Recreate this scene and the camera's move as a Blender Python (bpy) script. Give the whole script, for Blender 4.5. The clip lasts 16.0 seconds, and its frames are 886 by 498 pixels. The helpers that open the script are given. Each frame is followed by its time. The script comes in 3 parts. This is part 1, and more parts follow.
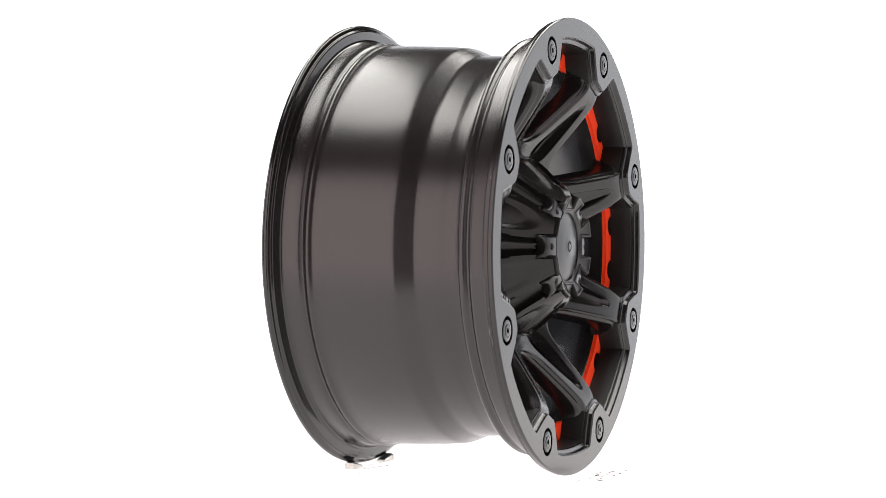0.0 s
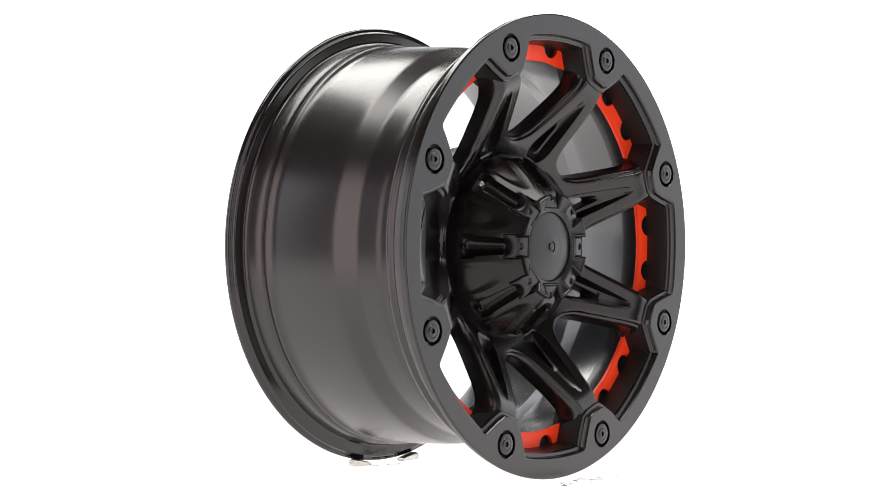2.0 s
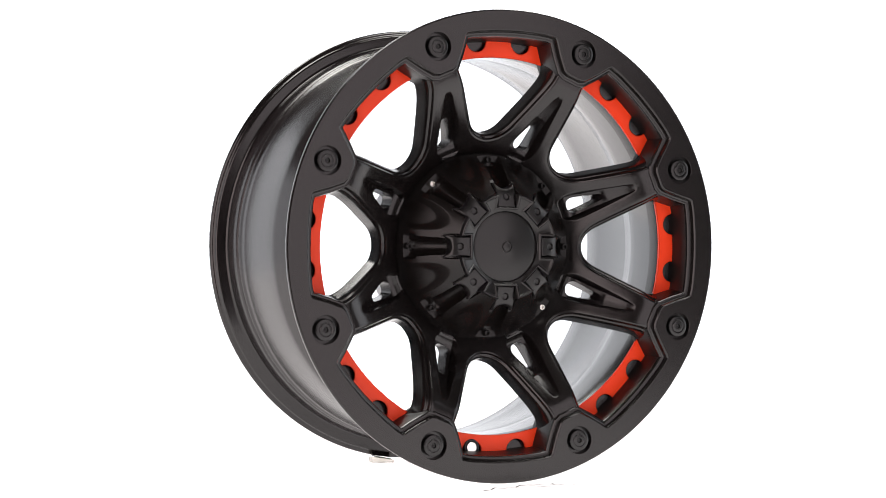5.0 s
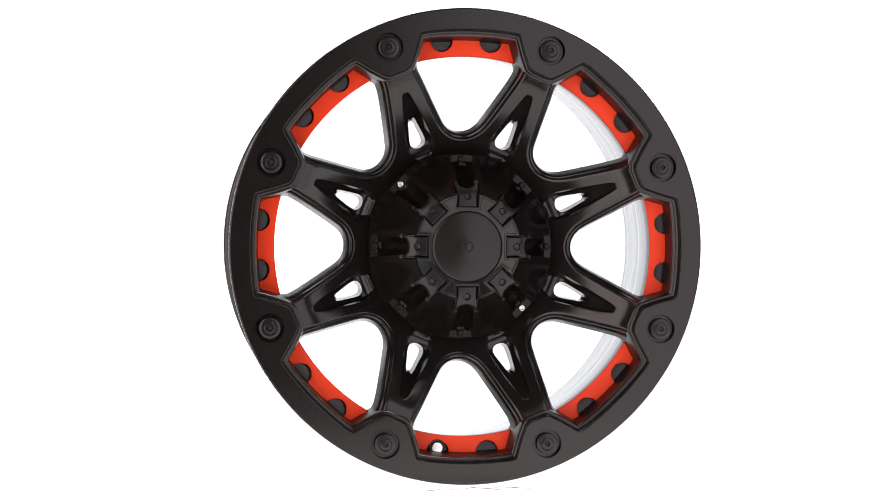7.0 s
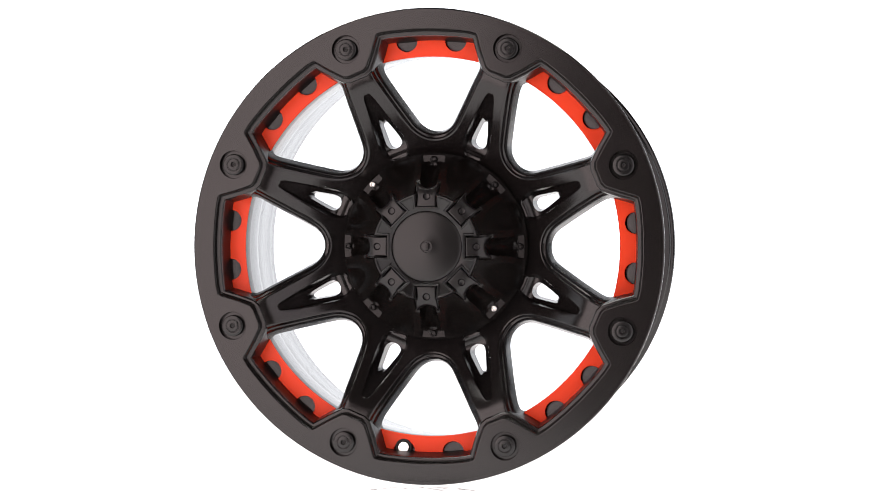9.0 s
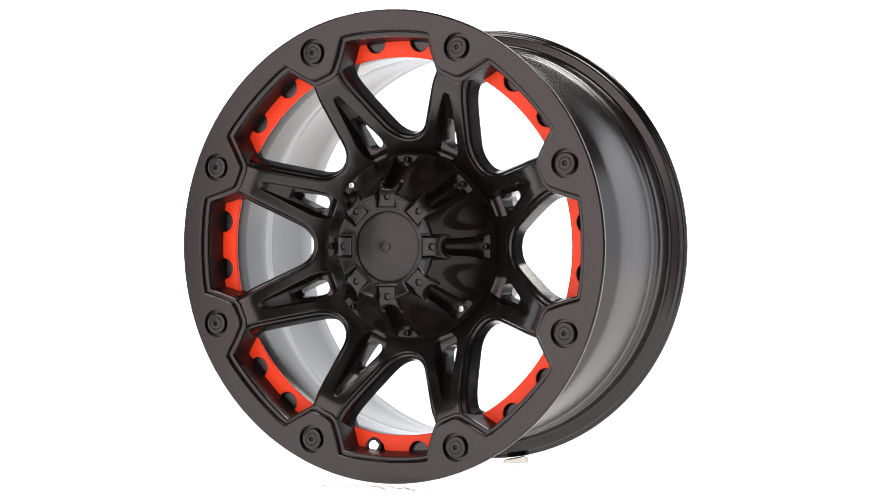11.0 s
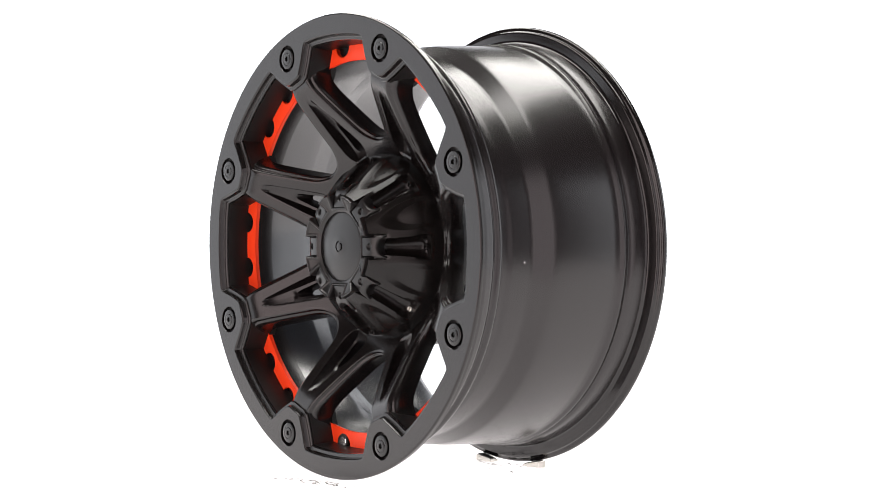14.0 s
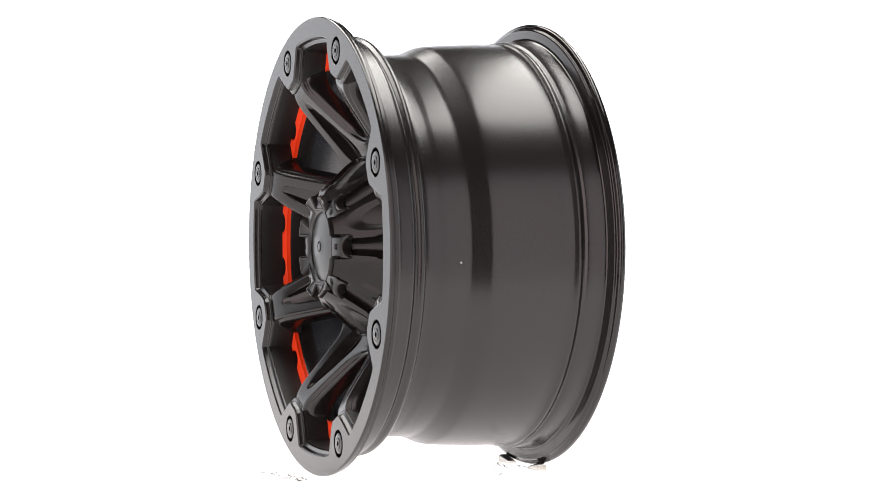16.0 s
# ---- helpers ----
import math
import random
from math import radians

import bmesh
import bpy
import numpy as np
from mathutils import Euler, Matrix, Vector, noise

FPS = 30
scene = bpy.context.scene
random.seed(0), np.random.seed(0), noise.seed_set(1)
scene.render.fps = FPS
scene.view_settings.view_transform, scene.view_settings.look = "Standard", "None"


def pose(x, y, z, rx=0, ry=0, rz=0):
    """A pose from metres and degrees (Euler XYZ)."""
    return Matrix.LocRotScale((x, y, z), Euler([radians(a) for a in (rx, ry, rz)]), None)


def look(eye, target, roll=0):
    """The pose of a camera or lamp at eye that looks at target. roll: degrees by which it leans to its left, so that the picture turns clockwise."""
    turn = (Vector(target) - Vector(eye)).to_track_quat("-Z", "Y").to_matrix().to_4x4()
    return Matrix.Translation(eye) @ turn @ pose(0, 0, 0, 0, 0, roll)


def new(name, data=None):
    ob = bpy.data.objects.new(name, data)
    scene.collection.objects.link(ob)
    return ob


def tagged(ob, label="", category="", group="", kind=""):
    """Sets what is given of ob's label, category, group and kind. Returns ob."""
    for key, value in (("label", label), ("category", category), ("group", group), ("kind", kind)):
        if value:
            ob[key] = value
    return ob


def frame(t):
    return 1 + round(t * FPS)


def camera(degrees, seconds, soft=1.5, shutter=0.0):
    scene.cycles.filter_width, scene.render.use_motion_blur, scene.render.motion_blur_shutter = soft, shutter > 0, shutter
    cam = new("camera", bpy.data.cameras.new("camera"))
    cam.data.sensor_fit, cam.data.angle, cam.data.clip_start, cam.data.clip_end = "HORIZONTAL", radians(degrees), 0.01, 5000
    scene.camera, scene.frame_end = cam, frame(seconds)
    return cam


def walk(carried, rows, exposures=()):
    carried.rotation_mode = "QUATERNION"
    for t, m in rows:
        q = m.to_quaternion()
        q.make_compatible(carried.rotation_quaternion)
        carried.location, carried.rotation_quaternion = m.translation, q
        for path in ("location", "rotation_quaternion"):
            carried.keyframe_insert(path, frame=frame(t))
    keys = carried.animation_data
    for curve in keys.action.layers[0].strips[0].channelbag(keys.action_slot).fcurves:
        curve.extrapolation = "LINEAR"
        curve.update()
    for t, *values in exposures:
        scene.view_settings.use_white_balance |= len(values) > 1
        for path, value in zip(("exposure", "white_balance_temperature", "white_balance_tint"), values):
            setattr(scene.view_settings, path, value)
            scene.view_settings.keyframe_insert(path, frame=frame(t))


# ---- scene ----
# A black alloy wheel for a 17 inch tyre on a white turntable; one unit of the wheel's plan is its bolt circle's radius.
R = 0.212
TURN_START, TURN_RATE = 66.857, -8.4506     # degrees, degrees a second
SECONDS = 16.0
HUB_Z = 1.1232 * R
HUB = pose(0.0255 * R, 0, HUB_Z, 0.5524)    # the wheel's axle, a little low at the front
PHASE = 0.454

cam = camera(25.264, SECONDS, soft=0.72)
EYE = (0.0, -9.930 * R, HUB_Z - 0.0091 * R)
AIM = (-0.00015 * 9.93 * R, 0.0, EYE[2] - 0.00089 * 9.93 * R)
walk(cam, [(0.0, look(EYE, AIM)), (SECONDS, look(EYE, AIM))])

# ---- world and lights: a photo studio ----
world = bpy.data.worlds.new("studio_world")
scene.world = world
world.use_nodes = True
world.node_tree.nodes["Background"].inputs[0].default_value = (0.9, 0.95, 1.0, 1)
world.node_tree.nodes["Background"].inputs[1].default_value = 0.015
scene.view_settings.exposure = 0.0


def softbox(name, eye, target, width, height, radiance, color):
    lamp = bpy.data.lights.new(name, "AREA")
    lamp.shape, lamp.size, lamp.size_y, lamp.color = "RECTANGLE", width, height, color
    lamp.energy = radiance * math.pi * width * height
    ob = new(name, lamp)
    ob.matrix_world = look(eye, target)
    return ob


for side in (-1, 1):
    softbox("overhead_softbox", (side * 0.67, 0.60, 1.95), (side * 0.67, 0.60, 0), 0.64, 2.3, 8.8, (1.0, 0.97, 0.93))
softbox("side_softbox", (-1.050, -1.350, 0.47), (0, 0, 0.47), 1.58, 1.96, 2.7, (1.0, 0.84, 0.83))
softbox("side_softbox", (0.956, -1.418, 0.47), (0, 0, 0.47), 1.31, 1.96, 1.55, (1.0, 0.89, 0.91))


# ---- materials ----
def material(name, color, rough, spec=0.5, metal=0.0, grain=0.0, grain_scale=900.0, mottle=0.0, lathe=0.0, coat=0.0, rough_var=0.06, added_glow=0.0):
    """A painted or metal surface: mottled colour and gloss, fine grain, and turning marks round the axle."""
    m = bpy.data.materials.new(name)
    m.use_nodes = True
    nt = m.node_tree
    b = nt.nodes["Principled BSDF"]
    b.inputs["Roughness"].default_value = rough
    b.inputs["Metallic"].default_value = metal
    b.inputs["Specular IOR Level"].default_value = spec
    b.inputs["Coat Weight"].default_value = coat
    b.inputs["Coat Roughness"].default_value = 0.15
    # emission added to the white tops, faintly pink
    b.inputs["Emission Color"].default_value, b.inputs["Emission Strength"].default_value = (1, 0.94, 0.93, 1), added_glow
    tc = nt.nodes.new("ShaderNodeTexCoord")
    big = nt.nodes.new("ShaderNodeTexNoise")
    big.inputs["Scale"].default_value, big.inputs["Detail"].default_value = 22.0, 6.0
    nt.links.new(tc.outputs["Object"], big.inputs["Vector"])
    ramp = nt.nodes.new("ShaderNodeMix")
    ramp.data_type = "RGBA"
    ramp.inputs["A"].default_value = (*[c * (1 - mottle) for c in color], 1)
    ramp.inputs["B"].default_value = (*[c * (1 + mottle) for c in color], 1)
    nt.links.new(big.outputs["Fac"], ramp.inputs["Factor"])
    nt.links.new(ramp.outputs["Result"], b.inputs["Base Color"])
    rr = nt.nodes.new("ShaderNodeMapRange")
    rr.inputs["To Min"].default_value, rr.inputs["To Max"].default_value = rough - rough_var, rough + rough_var
    nt.links.new(big.outputs["Fac"], rr.inputs["Value"])
    nt.links.new(rr.outputs["Result"], b.inputs["Roughness"])
    last = None
    if lathe:
        mp = nt.nodes.new("ShaderNodeMapping")
        mp.inputs["Scale"].default_value = (2.0, 450.0, 2.0)
        nt.links.new(tc.outputs["Object"], mp.inputs["Vector"])
        ln = nt.nodes.new("ShaderNodeTexNoise")
        ln.inputs["Scale"].default_value, ln.inputs["Detail"].default_value = 1.0, 1.0
        nt.links.new(mp.outputs["Vector"], ln.inputs["Vector"])
        bp = nt.nodes.new("ShaderNodeBump")
        bp.inputs["Strength"].default_value, bp.inputs["Distance"].default_value = lathe, 0.0002
        nt.links.new(ln.outputs["Fac"], bp.inputs["Height"])
        last = bp
    if grain:
        fine = nt.nodes.new("ShaderNodeTexNoise")
        fine.inputs["Scale"].default_value, fine.inputs["Detail"].default_value = grain_scale, 2.0
        nt.links.new(tc.outputs["Object"], fine.inputs["Vector"])
        bp = nt.nodes.new("ShaderNodeBump")
        bp.inputs["Strength"].default_value, bp.inputs["Distance"].default_value = grain, 0.0003
        nt.links.new(fine.outputs["Fac"], bp.inputs["Height"])
        if last:
            nt.links.new(last.outputs["Normal"], bp.inputs["Normal"])
        last = bp
    if last:
        nt.links.new(last.outputs["Normal"], b.inputs["Normal"])
    return m


def glow(name, color, strength):
    m = bpy.data.materials.new(name)
    m.use_nodes = True
    nt = m.node_tree
    nt.nodes.remove(nt.nodes["Principled BSDF"])
    e = nt.nodes.new("ShaderNodeEmission")
    e.inputs["Color"].default_value, e.inputs["Strength"].default_value = (*color, 1), strength
    nt.links.new(e.outputs["Emission"], nt.nodes["Material Output"].inputs["Surface"])
    return m


SATIN_BLACK = material("satin_black_paint", (0.0062, 0.0050, 0.0048), 0.22, spec=0.5, grain=0.006, mottle=0.15, rough_var=0.02)
BARREL_BLACK = material("turned_black_paint", (0.0088, 0.0068, 0.0071), 0.265, spec=0.58, mottle=0.12, rough_var=0.006)
LIP_BLACK = material("glossy_black_paint", (0.0070, 0.0058, 0.0058), 0.15, spec=0.5, mottle=0.12, rough_var=0.006)
INNER_GREY = material("glossy_grey_inside", (0.021, 0.023, 0.028), 0.19, spec=1.0, mottle=0.12, rough_var=0.006)
CAP_BLACK = material("smooth_black_plastic", (0.0050, 0.0040, 0.0036), 0.25, spec=0.30, grain=0.006, mottle=0.15, rough_var=0.02)
PLATE_BLACK = material("fine_textured_black_plastic", (0.007, 0.0065, 0.0065), 0.29, spec=0.43, grain=0.015, mottle=0.12, rough_var=0.02)
BOLT_BLACK = material("black_oxide_steel", (0.006, 0.006, 0.006), 0.25, spec=0.45, grain=0.01, mottle=0.2, rough_var=0.02)
POCKET_BLACK = material("cast_black", (0.0065, 0.0058, 0.0056), 0.40, spec=0.4, grain=0.02, mottle=0.15, rough_var=0.03)
SOCKET_BLACK = material("dark_socket", (0.006, 0.006, 0.006), 0.5, mottle=0.2)
RED_PAINT = material("satin_red_paint", (0.88, 0.05, 0.010), 0.36, spec=0.25, grain=0.01, mottle=0.07, rough_var=0.02)
STEEL = material("bright_steel", (0.72, 0.70, 0.67), 0.22, metal=1.0, mottle=0.1)
CHROME = material("polished_chrome", (0.78, 0.77, 0.75), 0.16, metal=1.0, mottle=0.05, rough_var=0.02)
# both white tops glow to hide the wheel's shadow and brighten its underside
WHITE_TOP = material("glowing_white_acrylic", (0.16, 0.16, 0.16), 0.42, spec=0.5, grain=0.004, mottle=0.02, added_glow=1.5)
WHITE_FLOOR = material("glowing_white_table", (0.16, 0.16, 0.16), 0.42, spec=0.5, grain=0.004, mottle=0.02, added_glow=1.5)
DARK_WALL = material("dark_studio_wall", (0.05, 0.045, 0.043), 0.8, grain=0.1, mottle=0.2)
SCUFF = material("grey_scuff", (0.22, 0.21, 0.20), 0.6, mottle=0.3)
ACRYLIC = material("frosted_acrylic", (0.70, 0.68, 0.63), 0.2, mottle=0.06)
ACRYLIC.node_tree.nodes["Principled BSDF"].inputs["Transmission Weight"].default_value = 0.55
MACHINED = material("machined_aluminium", (0.30, 0.30, 0.31), 0.45, metal=1.0, mottle=0.08)
BARE = material("dull_bare_alloy", (0.20, 0.18, 0.16), 0.5, mottle=0.3)
RUBBER_AND_REFLECTION = material("black_rubber_and_reflection", (0.012, 0.012, 0.012), 0.6, mottle=0.2)
BACKLIT = glow("backlit_white_panel", (0.95, 0.96, 1.0), 1.85)


# ---- mesh helpers ----
def part(name, bm, mat, parent, label="", sharp=32, local=None):
    """Links a bmesh as one smooth-shaded mesh under a thing or a part."""
    me = bpy.data.meshes.new(name)
    bmesh.ops.recalc_face_normals(bm, faces=bm.faces)
    bm.to_mesh(me)
    bm.free()
    return part_mesh(name, me, mat, parent, label, sharp, local)


def part_mesh(name, me, mat, parent, label="", sharp=32, local=None):
    if mat and not me.materials:
        me.materials.append(mat)
        me.polygons.foreach_set("use_smooth", [True] * len(me.polygons))
        me.set_sharp_from_angle(angle=radians(sharp))
    ob = new(name, me)
    ob.parent = parent
    if local is not None:
        ob.matrix_local = local
    return tagged(ob, label)


def ring(bm, n, r, a):
    """A circle round the axle, a units in front of the turntable's axis (the front is -Y)."""
    return [bm.verts.new((r * R * math.sin(2 * math.pi * i / n), -a * R, r * R * math.cos(2 * math.pi * i / n))) for i in range(n)]


def bridge(bm, one, two, closed=True):
    n = len(one)
    for i in range(n if closed else n - 1):
        j = (i + 1) % n
        bm.faces.new((one[i], one[j], two[j], two[i]))


def lathe(profile, n=192, closed=False, bm=None):
    """profile: rows of (a, r); r = 0 closes the end with a point."""
    bm = bm or bmesh.new()
    loops = []
    for a, r in profile:
        loops.append([bm.verts.new((0, -a * R, 0))] if r == 0 else ring(bm, n, r, a))
    if closed:
        loops.append(loops[0])
    for one, two in zip(loops, loops[1:]):
        if len(one) == 1 and len(two) == 1:
            continue
        if len(one) == 1 or len(two) == 1:
            tip, full = (one[0], two) if len(one) == 1 else (two[0], one)
            for i in range(n):
                bm.faces.new((tip, full[i], full[(i + 1) % n]))
        else:
            bridge(bm, one, two)
    return bm


def curve(points, x):
    """Smooth interpolation in a table of (x, y)."""
    xs = [p[0] for p in points]
    if x <= xs[0]:
        return points[0][1]
    if x >= xs[-1]:
        return points[-1][1]
    k = max(i for i in range(len(xs)) if xs[i] <= x)
    p0, p1 = points[max(k - 1, 0)], points[k]
    p2, p3 = points[k + 1], points[min(k + 2, len(points) - 1)]
    h = p2[0] - p1[0]
    t = (x - p1[0]) / h
    m1 = (p2[1] - p0[1]) / (p2[0] - p0[0]) * h
    m2 = (p3[1] - p1[1]) / (p3[0] - p1[0]) * h
    return ((2 * t**3 - 3 * t**2 + 1) * p1[1] + (t**3 - 2 * t**2 + t) * m1 + (-2 * t**3 + 3 * t**2) * p2[1] + (t**3 - t**2) * m2)


def chaikin(pts, times):
    for _ in range(times):
        out = []
        for i, p in enumerate(pts):
            q = pts[(i + 1) % len(pts)]
            out.append((0.87 * p[0] + 0.13 * q[0], 0.87 * p[1] + 0.13 * q[1]))
            out.append((0.13 * p[0] + 0.87 * q[0], 0.13 * p[1] + 0.87 * q[1]))
        pts = out
    return pts


def offset(pts, d):
    """Moves a closed outline by d towards its right-hand side."""
    out = []
    n = len(pts)
    for i in range(n):
        (x0, y0), (x1, y1), (x2, y2) = pts[i - 1], pts[i], pts[(i + 1) % n]
        e1, e2 = Vector((x1 - x0, y1 - y0)).normalized(), Vector((x2 - x1, y2 - y1)).normalized()
        n1, n2 = Vector((e1.y, -e1.x)), Vector((e2.y, -e2.x))
        m = (n1 + n2).normalized()
        m = m / max(m.dot(n1), 0.4)
        out.append((x1 + d * m.x, y1 + d * m.y))
    return out


def outline(bm, pts, a):
    """a: a number, or a function of (x, z), in the wheel's units."""
    return [bm.verts.new((x * R, -(a(x, z) if callable(a) else a) * R, z * R)) for x, z in pts]


def fill(bm, *loops):
    edges = []
    for loop in loops:
        for i in range(len(loop)):
            p, q = loop[i], loop[(i + 1) % len(loop)]
            edges.append(bm.edges.get((p, q)) or bm.edges.new((p, q)))
    bmesh.ops.triangle_fill(bm, edges=edges, use_beauty=True)


def about(angle):
    """The turn by an angle, clockwise as seen from the front, about the axle."""
    return pose(0, 0, 0, 0, angle, 0)


# ---- the studio ----
def studio():
    bm = bmesh.new()
    bmesh.ops.create_cube(bm, size=1)
    bmesh.ops.scale(bm, vec=(4.3, 2.95, 0.03), verts=bm.verts)
    bmesh.ops.bevel(bm, geom=bm.edges, offset=0.004, segments=2, affect="EDGES")
    bench = part("glowing_table", bm, WHITE_FLOOR, None)
    bench.matrix_world = pose(0, 0.725, -0.035)
    tagged(bench, "wide white table with an added glow under the turntable", "table", kind="structure")
    bm = bmesh.new()
    bmesh.ops.create_cube(bm, size=1)
    bmesh.ops.scale(bm, vec=(9, 9, 0.1), verts=bm.verts)
    floor = part("floor", bm, DARK_WALL, None)
    floor.matrix_world = pose(0, 0, -0.95)
    tagged(floor, "dark plain studio floor", "floor", kind="structure")
    # the backlit sweep stands round the far side of the turntable
    bm = bmesh.new()
    rows = []
    for r, z in ((2.02, -0.05), (2.02, 1.28), (2.05, 1.28), (2.05, -0.05)):
        rows.append([bm.verts.new((r * math.sin(radians(g)), r * math.cos(radians(g)), z)) for g in range(-102, 107, 2)])
    for one, two in zip(rows, rows[1:] + rows[:1]):
        bridge(bm, one, two, closed=False)
    back = part("backdrop", bm, BACKLIT, None)
    tagged(back, "plain white backlit studio backdrop behind the turntable", "backdrop", kind="structure")
    for name, m, w, h in (("wall_south", pose(0, -4.5, 1.05, 90), 9, 4.0), ("wall_north", pose(0, 4.5, 1.05, 90), 9, 4.0),
                          ("wall_west", pose(-4.5, 0, 1.05, 90, 0, 90), 9, 4.0), ("wall_east", pose(4.5, 0, 1.05, 90, 0, 90), 9, 4.0),
                          ("ceiling", pose(0, 0, 3.05), 9, 9)):
        bm = bmesh.new()
        bmesh.ops.create_cube(bm, size=1)
        bmesh.ops.scale(bm, vec=(w, h, 0.1), verts=bm.verts)
        ob = part(name, bm, DARK_WALL, None)
        ob.matrix_world = m
        tagged(ob, "dark plain studio " + name.split("_")[0], name.split("_")[0], kind="structure")


# ---- the turntable and what lies on it ----
def turntable():
    bm = bmesh.new()
    n = 128
    loops = [[bm.verts.new((r * math.sin(2 * math.pi * i / n), r * math.cos(2 * math.pi * i / n), z)) for i in range(n)]
             for r, z in ((0.44, -0.019), (0.45, -0.015), (0.45, -0.003), (0.447, 0.0))]
    for one, two in zip(loops, loops[1:]):
        bridge(bm, one, two)
    bm.faces.new(loops[-1])
    bm.faces.new(loops[0])
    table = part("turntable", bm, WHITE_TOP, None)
    tagged(table, "round white turntable with grey scuffs carrying the wheel", "turntable")
    # scuffs where wheels were rolled on and off
    rng = random.Random(5)
    bm = bmesh.new()
    for cx, cy, sx, sy, count in ((0.06, -0.83, 0.26, 0.06, 46), (0.0, 0.36, 0.30, 0.10, 44), (0.12, 0.19, 0.24, 0.06, 10)):
        for _ in range(count):
            x, y = (cx + rng.gauss(0, sx * 0.5)) * R, (cy + rng.gauss(0, sy * 0.5)) * R
            length, width, turn = rng.uniform(0.004, 0.026), rng.uniform(0.0010, 0.0028), rng.gauss(0, 0.4)
            c, s = math.cos(turn), math.sin(turn)
            quad = [(-length / 2, -width * 0.2), (0, -width / 2), (length / 2, -width * 0.2), (length / 2, width * 0.1), (0, width / 2), (-length / 2, width * 0.3)]
            bm.faces.new([bm.verts.new((x + u * c - v * s, y + u * s + v * c, 0.0005)) for u, v in quad])
    for x, y, d in ((-0.19, -0.89, 0.006), (0.27, -0.87, 0.004)):
        bm.faces.new([bm.verts.new((x * R + d * u, y * R + d * v, 0.0005)) for u, v in ((-1, -0.4), (0.9, -0.5), (1.2, 0.3), (0.1, 0.6))])
    tagged(part("scuff_marks", bm, SCUFF, table, "thin grey scuff marks"), kind="stuff")
    return table


def wedge(side):
    """A frosted wedge that keeps the wheel's back lip from rolling."""
    base = new("wedge", None)
    tagged(base, "small frosted acrylic wedge under the lip, with a reflection painted dark on top", "wedge", group="wedges under the wheel")
    w, d, lo, hi = 0.026, 0.0105, 0.0026, 0.0070
    # the dark strip on top imitates the black wheel's reflection in the acrylic
    for name, mat, z0, z1 in (("block", ACRYLIC, 0.0, 0.0), ("reflection_strip", RUBBER_AND_REFLECTION, 1.0, 0.0012)):
        bm = bmesh.new()
        v = []
        for x, h in ((-w / 2, lo), (w / 2, hi)):
            for y in (-d / 2, d / 2):
                k = 0.82 if z0 else 1.0
                v.append(bm.verts.new((x * k, y * k, h + 0.0001 if z0 else 0.0)))
                v.append(bm.verts.new((x * k, y * k, h + z1)))
        for f in ((0, 1, 3, 2), (4, 6, 7, 5), (0, 4, 5, 1), (2, 3, 7, 6), (1, 5, 7, 3), (0, 2, 6, 4)):
            bm.faces.new([v[i] for i in f])
        bmesh.ops.bevel(bm, geom=bm.edges, offset=0.0004, segments=1, affect="EDGES")
        part(name, bm, mat, base, "dark strip standing in for a reflection of the wheel" if z0 else "")
    return base


# ---- the wheel ----
def boss_outline():
    """The face ring's inner edge: eight tabs round the bolts, with arcs over the windows between them."""
    pts = []
    for k in range(8):
        g = radians(22.5 + 45 * k)
        tab = [(1.014, -0.159), (0.940, -0.1015), (0.881, -0.049), (0.881, 0.049), (0.940, 0.1015), (1.014, 0.159)]
        for u, v in tab:
            pts.append((u * math.sin(g) + v * math.cos(g), u * math.cos(g) - v * math.sin(g)))
        for d in (11.5, 14.0, 17.0, 20.0, 22.5, 25.0, 28.0, 31.0, 33.5):
            h = g + radians(d)
            r = 1.0205 + 0.010 * ((d - 22.5) / 13.7) ** 2
            pts.append((r * math.sin(h), r * math.cos(h)))
    return chaikin(pts, 1)


